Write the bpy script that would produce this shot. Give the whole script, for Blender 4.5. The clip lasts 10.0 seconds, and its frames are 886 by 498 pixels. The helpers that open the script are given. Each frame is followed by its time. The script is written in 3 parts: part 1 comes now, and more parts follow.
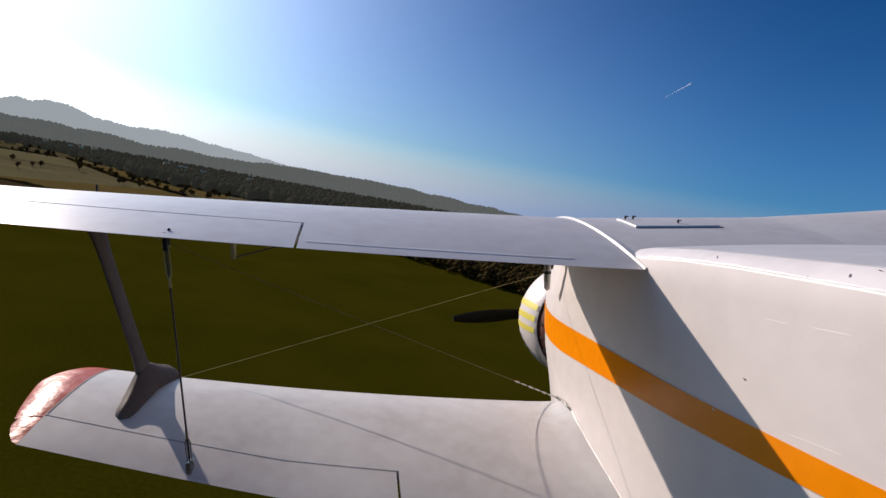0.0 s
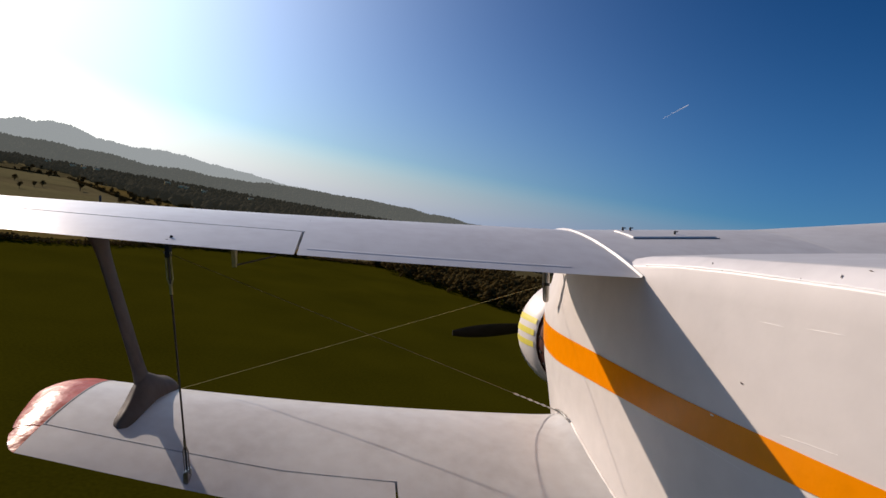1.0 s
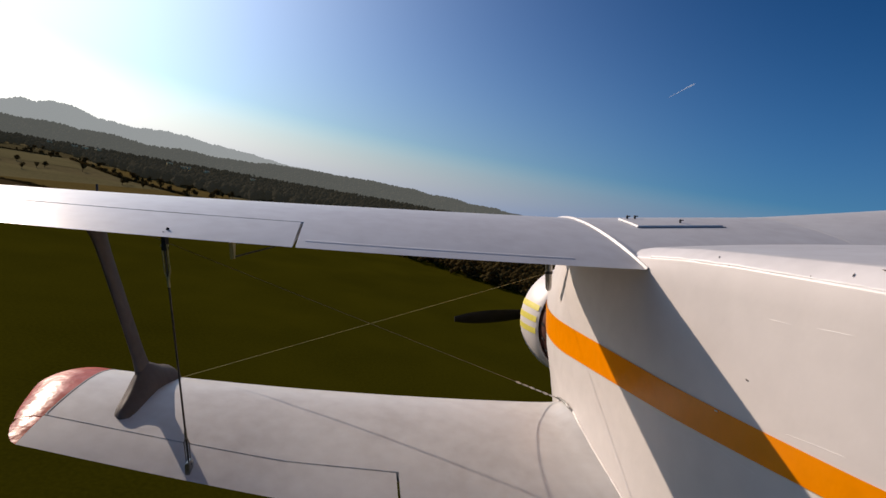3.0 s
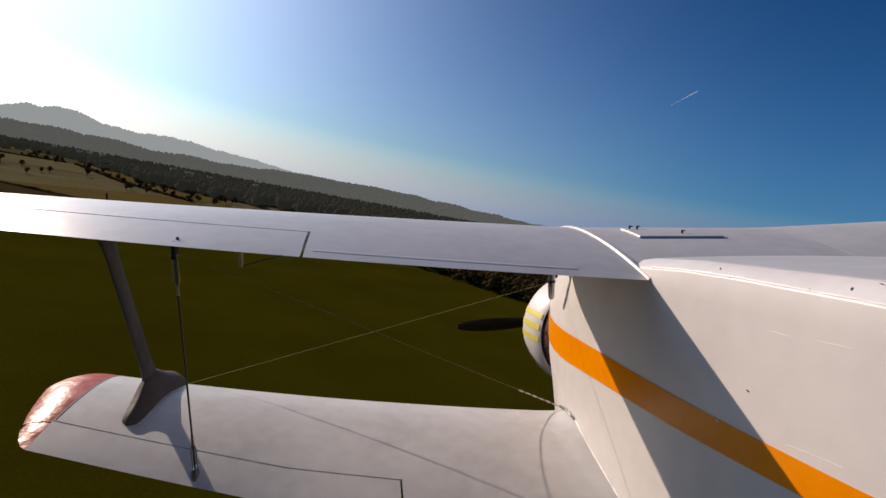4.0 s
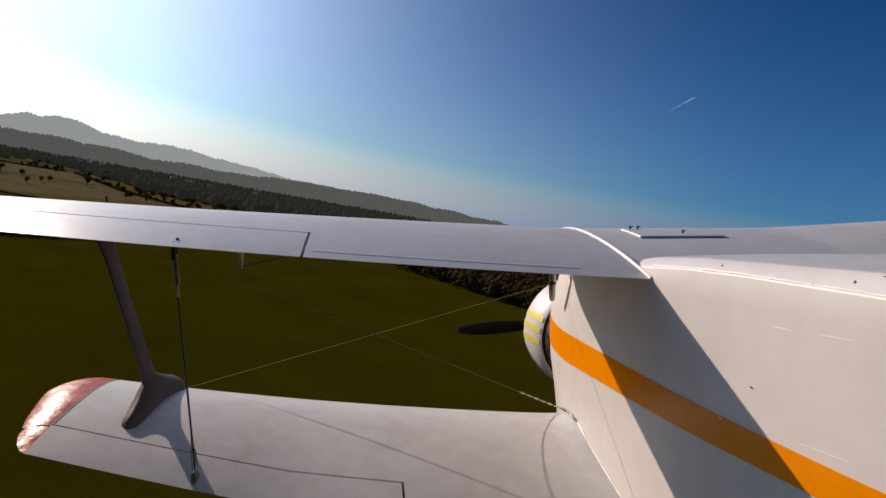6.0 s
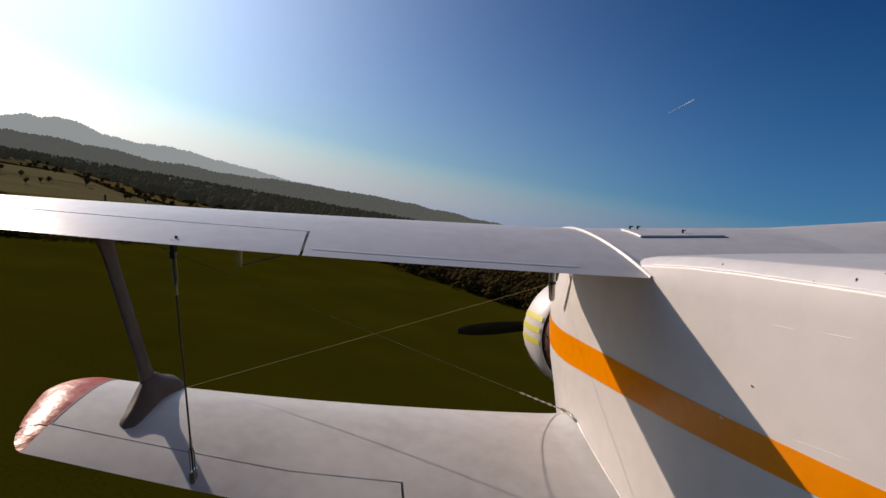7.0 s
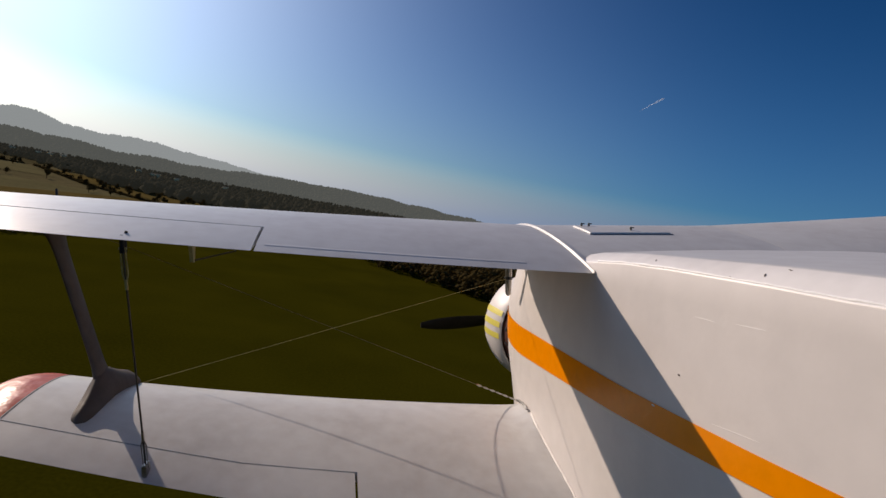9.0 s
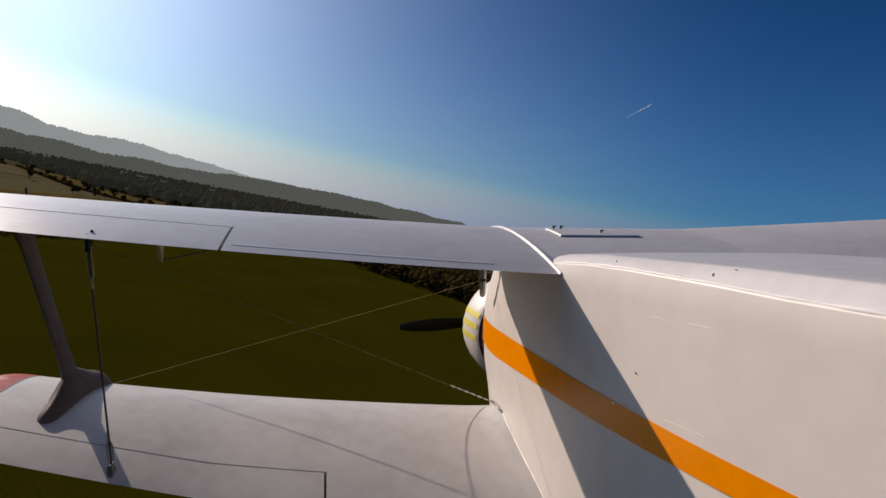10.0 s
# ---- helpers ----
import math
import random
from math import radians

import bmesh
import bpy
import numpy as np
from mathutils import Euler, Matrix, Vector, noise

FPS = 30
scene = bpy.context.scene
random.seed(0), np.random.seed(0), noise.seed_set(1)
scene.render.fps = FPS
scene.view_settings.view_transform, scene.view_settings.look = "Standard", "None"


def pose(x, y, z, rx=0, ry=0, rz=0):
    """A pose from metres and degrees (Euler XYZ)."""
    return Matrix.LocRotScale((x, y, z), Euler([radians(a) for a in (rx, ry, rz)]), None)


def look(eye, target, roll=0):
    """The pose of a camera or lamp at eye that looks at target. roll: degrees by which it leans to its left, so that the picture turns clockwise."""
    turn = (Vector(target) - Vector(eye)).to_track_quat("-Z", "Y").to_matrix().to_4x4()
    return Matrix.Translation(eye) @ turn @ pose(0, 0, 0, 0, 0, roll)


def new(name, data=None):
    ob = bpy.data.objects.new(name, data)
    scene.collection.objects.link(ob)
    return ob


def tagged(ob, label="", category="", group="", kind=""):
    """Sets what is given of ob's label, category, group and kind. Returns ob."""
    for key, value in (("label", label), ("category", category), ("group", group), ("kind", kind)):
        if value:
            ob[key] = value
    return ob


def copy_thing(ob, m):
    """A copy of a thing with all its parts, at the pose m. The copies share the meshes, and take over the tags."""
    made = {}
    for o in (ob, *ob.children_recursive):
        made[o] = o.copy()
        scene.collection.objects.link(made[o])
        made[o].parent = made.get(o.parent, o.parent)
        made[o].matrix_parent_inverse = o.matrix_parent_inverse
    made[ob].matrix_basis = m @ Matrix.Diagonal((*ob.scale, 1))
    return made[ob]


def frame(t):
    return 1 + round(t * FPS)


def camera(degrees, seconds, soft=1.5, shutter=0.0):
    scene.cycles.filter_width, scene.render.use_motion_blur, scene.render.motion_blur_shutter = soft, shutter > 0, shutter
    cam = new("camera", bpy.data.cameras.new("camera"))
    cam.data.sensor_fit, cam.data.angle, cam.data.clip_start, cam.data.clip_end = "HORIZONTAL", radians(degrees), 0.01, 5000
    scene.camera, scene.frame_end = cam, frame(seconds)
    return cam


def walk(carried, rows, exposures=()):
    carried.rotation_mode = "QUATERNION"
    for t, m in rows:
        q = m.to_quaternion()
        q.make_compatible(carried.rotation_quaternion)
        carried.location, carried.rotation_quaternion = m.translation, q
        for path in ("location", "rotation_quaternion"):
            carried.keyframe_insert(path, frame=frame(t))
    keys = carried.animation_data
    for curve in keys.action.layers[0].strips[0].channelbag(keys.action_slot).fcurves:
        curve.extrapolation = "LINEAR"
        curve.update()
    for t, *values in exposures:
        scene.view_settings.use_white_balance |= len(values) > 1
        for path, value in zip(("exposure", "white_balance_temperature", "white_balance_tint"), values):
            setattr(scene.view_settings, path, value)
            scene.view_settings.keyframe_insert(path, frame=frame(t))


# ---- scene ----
cam = camera(80.0, 10.0, soft=1.5)

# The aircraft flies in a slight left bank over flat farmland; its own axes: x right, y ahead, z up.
ALTITUDE = 40.0
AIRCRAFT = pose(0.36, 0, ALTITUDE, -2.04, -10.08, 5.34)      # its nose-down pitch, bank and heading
PATH = [
    (0.0, -0.3583, 0.0024, 0.0027, -8.737, -4.533, -0.083),
    (0.5, -0.3536, -0.0007, -0.0028, -8.816, -2.678, 0.137),
    (1.0, -0.3584, -0.0035, -0.0075, -8.766, -2.399, -0.119),
    (1.5, -0.3595, -0.0013, -0.0063, -8.865, -3.505, -0.259),
    (2.0, -0.3585, 0.0005, 0.0073, -8.734, -5.046, -0.476),
    (2.5, -0.3547, 0.0062, 0.0003, -8.581, -4.694, -0.051),
    (4.0, -0.3587, -0.0016, 0.0055, -8.195, -3.790, -0.329),
    (4.5, -0.3549, -0.0031, 0.0046, -7.895, -2.499, 0.333),
    (5.0, -0.3573, 0.0012, -0.0088, -8.099, -2.687, 0.168),
    (5.5, -0.3592, -0.0013, 0.0000, -8.204, -3.121, 0.043),
    (7.0, -0.3595, 0.0006, -0.0036, -8.314, -2.879, -0.071),
    (7.5, -0.3603, -0.0006, -0.0023, -9.111, -3.886, -0.192),
    (8.0, -0.3585, -0.0032, -0.0029, -9.912, -3.691, -0.358),
    (8.5, -0.3537, -0.0049, -0.0016, -10.376, -3.611, -0.500),
    (9.0, -0.3411, -0.0164, -0.0019, -11.111, -3.408, -0.422),
    (9.5, -0.3341, -0.0220, -0.0045, -11.614, -3.049, -0.618),
    (10.0, -0.3234, -0.0266, -0.0042, -12.321, -2.977, -0.738),
]
walk(cam, [(t, AIRCRAFT @ pose(x, y, z, 90 + pitch, roll, yaw)) for t, x, y, z, yaw, pitch, roll in PATH],
     exposures=[(t, stops, warm, 18) for t, stops, warm in (
         (0.0, -0.06, 6600), (0.5, -0.06, 6750), (1.0, -0.14, 7000), (2.0, -0.20, 7100), (4.5, -0.27, 7100), (5.5, -0.31, 7100), (7.0, -0.34, 7100), (10.0, -0.42, 7100))])

# ---- sky and sun ----
SUN = (AIRCRAFT.to_3x3() @ Vector((-0.53, 0.70, 0.48))).normalized()
elevation, azimuth = math.asin(SUN.z), math.atan2(SUN.x, SUN.y)

world = bpy.data.worlds.new("sky")
scene.world = world
world.use_nodes = True
wn, wl = world.node_tree.nodes, world.node_tree.links
sky = wn.new("ShaderNodeTexSky")
sky.sky_type, sky.sun_disc = "NISHITA", False
sky.sun_elevation, sky.sun_rotation = elevation, azimuth
sky.altitude, sky.air_density, sky.dust_density, sky.ozone_density = 200, 1.0, 0.3, 3.0
tone = wn.new("ShaderNodeHueSaturation")
tone.inputs["Hue"].default_value = 0.493
deep = wn.new("ShaderNodeGamma")
deep.inputs["Gamma"].default_value = 1.4
wl.new(sky.outputs[0], tone.inputs["Color"])
wl.new(tone.outputs[0], deep.inputs["Color"])
wl.new(deep.outputs[0], wn["Background"].inputs[0])
wn["Background"].inputs[1].default_value = 0.043
# the bright aureole of thin haze round the sun
way, dot, power = wn.new("ShaderNodeTexCoord"), wn.new("ShaderNodeVectorMath"), wn.new("ShaderNodeMath")
dot.operation, power.operation = "DOT_PRODUCT", "POWER"
dot.inputs[1].default_value = SUN
power.use_clamp = True
power.inputs[1].default_value = 4.5
core, glow = wn.new("ShaderNodeMath"), wn.new("ShaderNodeMath")
core.operation, glow.operation = "POWER", "MULTIPLY_ADD"
core.inputs[1].default_value, glow.inputs[1].default_value = 12.0, 1.18
halo, both = wn.new("ShaderNodeBackground"), wn.new("ShaderNodeAddShader")
scale = wn.new("ShaderNodeMath")
scale.operation = "MULTIPLY"
scale.inputs[1].default_value = 0.345
wl.new(way.outputs["Generated"], dot.inputs[0])
wl.new(dot.outputs["Value"], power.inputs[0])
wl.new(power.outputs[0], scale.inputs[0])
halo.inputs[0].default_value = (0.80, 0.94, 1.0, 1)
wl.new(dot.outputs["Value"], core.inputs[0])
wl.new(core.outputs[0], glow.inputs[0])
wl.new(scale.outputs[0], glow.inputs[2])
wl.new(glow.outputs[0], halo.inputs[1])
# pale haze low over the horizon
height, low, fade, haze, veil = (wn.new("ShaderNode" + k) for k in ("SeparateXYZ", "Math", "Math", "Background", "MixShader"))
low.operation, fade.operation = "SUBTRACT", "POWER"
low.use_clamp = True
low.inputs[0].default_value = 1.0
fade.inputs[1].default_value = 5.2
haze.inputs[1].default_value = 1.0
wl.new(way.outputs["Generated"], height.inputs[0])
wl.new(height.outputs["Z"], low.inputs[1])
depth = wn.new("ShaderNodeMapRange")          # the blue deepens with height over the haze
for k, v in (("From Min", -0.04), ("From Max", 0.24), ("To Min", 0.5), ("To Max", 4.3)):
    depth.inputs[k].default_value = v
depth.interpolation_type = "SMOOTHSTEP"
wl.new(height.outputs["Z"], depth.inputs["Value"])
wl.new(depth.outputs["Result"], tone.inputs["Saturation"])
wl.new(low.outputs[0], fade.inputs[0])
wl.new(fade.outputs[0], veil.inputs[0])
wl.new(wn["Background"].outputs[0], veil.inputs[1])
wl.new(haze.outputs[0], veil.inputs[2])
side, air = wn.new("ShaderNodeMapRange"), wn.new("ShaderNodeMix")      # white towards the sun, blue away from it
side.interpolation_type, air.data_type = "SMOOTHSTEP", "RGBA"
side.inputs["From Min"].default_value, side.inputs["From Max"].default_value = 0.15, 0.95
air.inputs["A"].default_value, air.inputs["B"].default_value = (0.10, 0.235, 0.50, 1), (0.44, 0.52, 0.61, 1)
wl.new(dot.outputs["Value"], side.inputs["Value"])
wl.new(side.outputs["Result"], air.inputs["Factor"])
wl.new(air.outputs["Result"], haze.inputs[0])
wl.new(veil.outputs[0], both.inputs[0])
wl.new(halo.outputs[0], both.inputs[1])
wl.new(both.outputs[0], wn["World Output"].inputs[0])

sun = new("sun", bpy.data.lights.new("sun", "SUN"))
sun.data.energy, sun.data.angle, sun.data.color = 5.0, radians(0.53), (1.0, 0.89, 0.76)
sun.matrix_world = look(SUN * 100, (0, 0, 0))


# ---- materials ----
def material(name, base, rough=0.5, metal=0.0, vary=0.12, grain=8.0, blotch=1.0, bump=0.0, bump_scale=200.0, tint=None, coat=0.0, gloss=0.5):
    """A node material with colour variation at two scales and a fine relief; scales are per metre."""
    m = bpy.data.materials.new(name)
    m.use_nodes = True
    n, l = m.node_tree.nodes, m.node_tree.links
    p = n["Principled BSDF"]
    p.inputs["Roughness"].default_value, p.inputs["Metallic"].default_value = rough, metal
    p.inputs["Specular IOR Level"].default_value = gloss
    p.inputs["Coat Weight"].default_value, p.inputs["Coat Roughness"].default_value = coat, 0.12
    co = n.new("ShaderNodeTexCoord")
    mix = n.new("ShaderNodeMix")
    mix.data_type = "RGBA"
    other = tint or tuple(c * (1 - 2 * vary) for c in base)
    mix.inputs["A"].default_value, mix.inputs["B"].default_value = (*base, 1), (*other, 1)
    a, b = n.new("ShaderNodeTexNoise"), n.new("ShaderNodeTexNoise")
    a.inputs["Scale"].default_value, a.inputs["Detail"].default_value = blotch, 5
    b.inputs["Scale"].default_value, b.inputs["Detail"].default_value = grain, 4
    for t in (a, b):
        l.new(co.outputs["Object"], t.inputs["Vector"])
    both = n.new("ShaderNodeMath")
    both.operation = "MULTIPLY"
    l.new(a.outputs["Fac"], both.inputs[0])
    l.new(b.outputs["Fac"], both.inputs[1])
    ramp = n.new("ShaderNodeMapRange")
    ramp.inputs["From Min"].default_value, ramp.inputs["From Max"].default_value = 0.1, 0.42
    l.new(both.outputs[0], ramp.inputs["Value"])
    l.new(ramp.outputs[0], mix.inputs["Factor"])
    l.new(mix.outputs["Result"], p.inputs["Base Color"])
    if bump:
        r, h = n.new("ShaderNodeTexNoise"), n.new("ShaderNodeBump")
        r.inputs["Scale"].default_value, r.inputs["Detail"].default_value = bump_scale, 3
        h.inputs["Strength"].default_value, h.inputs["Distance"].default_value = bump, 0.4 / bump_scale
        l.new(co.outputs["Object"], r.inputs["Vector"])
        l.new(r.outputs["Fac"], h.inputs["Height"])
        l.new(h.outputs[0], p.inputs["Normal"])
    return m


FILM = material("white_covering", (0.67, 0.67, 0.66), 0.36, tint=(0.56, 0.545, 0.53), grain=55, blotch=9, bump=0.035, bump_scale=25, gloss=0.32)
HULL = material("white_hull", (0.745, 0.695, 0.66), 0.45, vary=0.05, grain=45, blotch=5, bump=0.04, bump_scale=40)
CHALK = material("glint_and_chip_paint", (0.88, 0.86, 0.84), 0.4, vary=0.04, grain=400)
# whiter than the hull, standing in for sun on the slanted shoulder
LIT_BAND = material("sunlit_shoulder", (0.79, 0.765, 0.75), 0.42, vary=0.07, grain=60, blotch=22, bump=0.03, bump_scale=60)
SCUFF = material("scuffed_paint", (0.79, 0.75, 0.72), 0.5, vary=0.06, grain=400)
SEAM = material("seam", (0.22, 0.22, 0.23), 0.7, vary=0.2, grain=300)
ORANGE = material("orange_vinyl", (0.93, 0.275, 0.0), 0.34, vary=0.05, grain=80, blotch=8, bump=0.10, bump_scale=60, gloss=0.14)
RED = material("red_covering", (0.52, 0.055, 0.020), 0.36, vary=0.12, grain=70, blotch=14, bump=0.26, bump_scale=38, gloss=0.095)
YELLOW = material("yellow_vinyl", (0.86, 0.74, 0.13), 0.4, vary=0.08, grain=120)
STRUT = material("strut_paint", (0.135, 0.110, 0.094), 0.6, vary=0.14, grain=90, blotch=20, bump=0.15, bump_scale=120, gloss=0.15)
STEEL = material("steel", (0.45, 0.43, 0.40), 0.32, metal=1.0, vary=0.2, grain=400)
ROD = material("brown_rod", (0.085, 0.066, 0.042), 0.5, vary=0.25, grain=200)
DARK = material("dark_metal", (0.035, 0.033, 0.032), 0.5, metal=0.3, vary=0.3, grain=150)
BRASS = material("wire_brass", (0.46, 0.40, 0.17), 0.45, metal=0.3, vary=0.2, grain=500)
# the wire brass painted darker, for the wire that catches no sun glint
UNLIT_WIRE = material("unlit_wire", (0.17, 0.145, 0.07), 0.6, vary=0.25, grain=500)
BLADE = material("propeller_paint", (0.020, 0.019, 0.018), 0.55, vary=0.3, grain=60, gloss=0.2)


def part(name, bm, mat, parent=None, label="", sharp=35):
    """Links a bmesh as one mesh object under a thing or a part."""
    bmesh.ops.recalc_face_normals(bm, faces=bm.faces)
    limit = radians(sharp)
    for f in bm.faces:
        f.smooth = True
    for e in bm.edges:
        if len(e.link_faces) == 2 and e.calc_face_angle(0) > limit:
            e.smooth = False
    me = bpy.data.meshes.new(name)
    bm.to_mesh(me)
    bm.free()
    for m in (mat if isinstance(mat, (list, tuple)) else [mat]):
        me.materials.append(m)
    ob = new(name, me)
    ob.parent = parent
    return tagged(ob, label)


def loft(bm, rings, closed=True, caps=True):
    """Skins rows of points; each row is a ring if closed."""
    vs = [[bm.verts.new(p) for p in ring] for ring in rings]
    n = len(vs[0])
    for a, b in zip(vs, vs[1:]):
        for i in range(n if closed else n - 1):
            j = (i + 1) % n
            bm.faces.new((a[i], a[j], b[j], b[i]))
    if caps and closed:
        bm.faces.new(vs[0])
        bm.faces.new(vs[-1])
    return bm


def tube(bm, points, radius, sides=8):
    """A round bar along points; radius: a number or one for each point."""
    pts = [Vector(p) for p in points]
    rad = radius if isinstance(radius, (list, tuple)) else [radius] * len(pts)
    rings = []
    for i, p in enumerate(pts):
        d = (pts[min(i + 1, len(pts) - 1)] - pts[max(i - 1, 0)]).normalized()
        u = d.cross(Vector((0.31, 0.17, 0.93))).normalized()
        v = d.cross(u)
        rings.append([p + rad[i] * (math.cos(2 * math.pi * k / sides) * u + math.sin(2 * math.pi * k / sides) * v) for k in range(sides)])
    return loft(bm, rings)


def box(bm, x0, x1, y0, y1, z0, z1, bevel=0.0):
    made = bmesh.ops.create_cube(bm, size=1, matrix=Matrix.LocRotScale(
        ((x0 + x1) / 2, (y0 + y1) / 2, (z0 + z1) / 2), None, (x1 - x0, y1 - y0, z1 - z0)))
    if bevel:
        edges = list({e for v in made["verts"] for e in v.link_edges})
        bmesh.ops.bevel(bm, geom=edges, offset=bevel, segments=2, affect="EDGES")
    return bm


# ---- the aircraft ----
XC = 0.035          # its centreline
CAMBER = 0.055      # of the upper wing


def foil(f, thick, camber=0.035):
    """Upper and lower height of the section at the fraction f of the chord, in chords."""
    t = 5 * thick * (0.2969 * math.sqrt(f) - 0.126 * f - 0.3516 * f * f + 0.2843 * f ** 3 - 0.1036 * f ** 4)
    c = camber / 0.16 * (0.8 * f - f * f) if f < 0.4 else camber / 0.36 * (0.2 + 0.8 * f - f * f)
    return c + t, c - t


def cut(a, b, n=14):
    return [a + (b - a) * (1 - math.cos(math.pi * k / n)) / 2 for k in range(n + 1)]


def section(x, y_le, y_te, z_le, z_te, thick, a=0.0, b=1.0, camber=0.035):
    """The ring of a wing section between the chord fractions a and b."""
    chord = y_le - y_te
    fs = cut(a, b)
    at = lambda f, k: (x, y_le - f * chord, z_le + f * (z_te - z_le) + chord * foil(f, thick, camber)[k])
    ring = [at(f, 0) for f in fs] + [at(f, 1) for f in reversed(fs[1:] if a == 0 else fs)]
    return ring


def upper(x):
    """Leading and trailing edge of the upper wing: y_le, y_te, z_le, z_te, thickness."""
    out = max(0.0, abs(x - XC) - 0.135)
    tip = max(0.0, abs(x - XC) - 1.02)
    z = -0.0545 + 0.062 * out
    return 0.728 - 2.2 * tip ** 1.6, 0.450 + 2.2 * tip ** 1.6, z + 0.024 - 0.013 * out, z + 0.042 * out * out, 0.090 - 0.04 * out


def lower(x):
    """The same for the lower wing, without the tip."""
    s = abs(x - XC) - 0.135
    k = min(max((s - 0.34) / 0.22, 0.0), 1.0)
    z = -0.280 + 0.085 * s + 0.077 * s * s
    te = 0.455 + 0.09 * s
    return 0.708, te, z, z - 0.021 + 0.022 * k, 0.115


def on_upper(x, f, up=0.0):
    y_le, y_te, z_le, z_te, th = upper(x)
    c = y_le - y_te
    return Vector((x, y_le - f * c, z_le + f * (z_te - z_le) + c * foil(f, th, CAMBER)[0] + up))


def on_lower(x, f, up=0.0):
    y_le, y_te, z_le, z_te, th = lower(x)
    c = y_le - y_te
    return Vector((x, y_le - f * c, z_le + f * (z_te - z_le) + c * foil(f, th)[0] + up))


def span(x0, x1, n):
    return [x0 + (x1 - x0) * k / n for k in range(n + 1)]


plane = tagged(new("model_aircraft"), "white model biplane with orange stripe and red wingtips, flying", "model aircraft")
plane.matrix_world = AIRCRAFT


HULL_Y = [-0.78, -0.60, -0.40, -0.15, 0.10, 0.25, 0.40, 0.47, 0.52, 0.58, 0.66, 0.70, 0.74, 0.78, 0.82, 0.855]
HULL_W = [0.018, 0.040, 0.066, 0.098, 0.122, 0.130, 0.134, 0.135, 0.135, 0.135, 0.135, 0.132, 0.125, 0.113, 0.094, 0.070]
HULL_T = [-0.060, -0.046, -0.040, -0.033, -0.029, -0.028, -0.030, -0.034, -0.041, -0.043, -0.040, -0.040, -0.045, -0.060, -0.085, -0.118]
HULL_B = [-0.110, -0.150, -0.205, -0.270, -0.325, -0.345, -0.355, -0.358, -0.358, -0.358, -0.356, -0.352, -0.345, -0.335, -0.318, -0.296]


def hull_at(y):
    return (float(np.interp(y, HULL_Y, v)) for v in (HULL_W, HULL_T, HULL_B))


def hull_side(y, z, out=0.0):
    """A point of the flat left side of the hull."""
    w, top, low = hull_at(y)
    return Vector((XC - w * waist(y, z) - out, y, z))


def waist(y, z):
    """The cabin draws in towards the windscreen, and the belly towards the nose."""
    fore = min(max((y - 0.60) / 0.13, 0.0), 1.0)
    return 1 - fore * (0.17 * min(max((z + 0.135) / 0.07, 0.0), 1.0) + 0.11 * min(max((-0.20 - z) / 0.09, 0.0), 1.0))


def shoulder(y):
    """The height of the slanted band between the side and the deck."""
    w, top, low = hull_at(y)
    return min(0.0105 + 0.025 * min(max(0.34 - y, 0.0), 0.14), 0.1 * (top - low))


def hull_ring(y):
    """A slab-sided section: nearly flat deck, chamfered shoulders, rounder lower corners."""
    w, top, low = hull_at(y)
    high = top - low
    rise, inset, q = shoulder(y), min(0.017, 0.25 * w), min(0.035, 0.35 * w)
    left = []
    for k in range(7):
        a = math.pi / 2 * k / 6
        left.append((-(w - q + q * math.sin(a)), low + q - q * math.cos(a)))
    left += [(-w, low + q + (high - rise - 0.0015 - q) * t) for t in (0.2, 0.4, 0.55, 0.65, 0.75, 0.85, 0.93)]
    left += [(-w, top - rise - 0.0012), (-w + 0.0003, top - rise - 0.0003), (-w + 0.001, top - rise + 0.0006)]
    left += [(-w + 0.001 + (inset - 0.001) * t, top - rise + 0.0006 + (rise - 0.0026) * (t + 0.10 * math.sin(math.pi * t))) for t in (0.25, 0.5, 0.75, 0.93, 1.0)]
    deck = w - inset - 0.003
    left += [(-deck * t, top - 0.0015 * t ** 2) for t in (1.0, 0.95, 0.88, 0.8, 0.7, 0.6, 0.45, 0.3, 0.08)]
    left = [(x * waist(y, z), z) for x, z in left]
    return [(XC + x, y, z) for x, z in left] + [(XC - x, y, z) for x, z in reversed(left)]


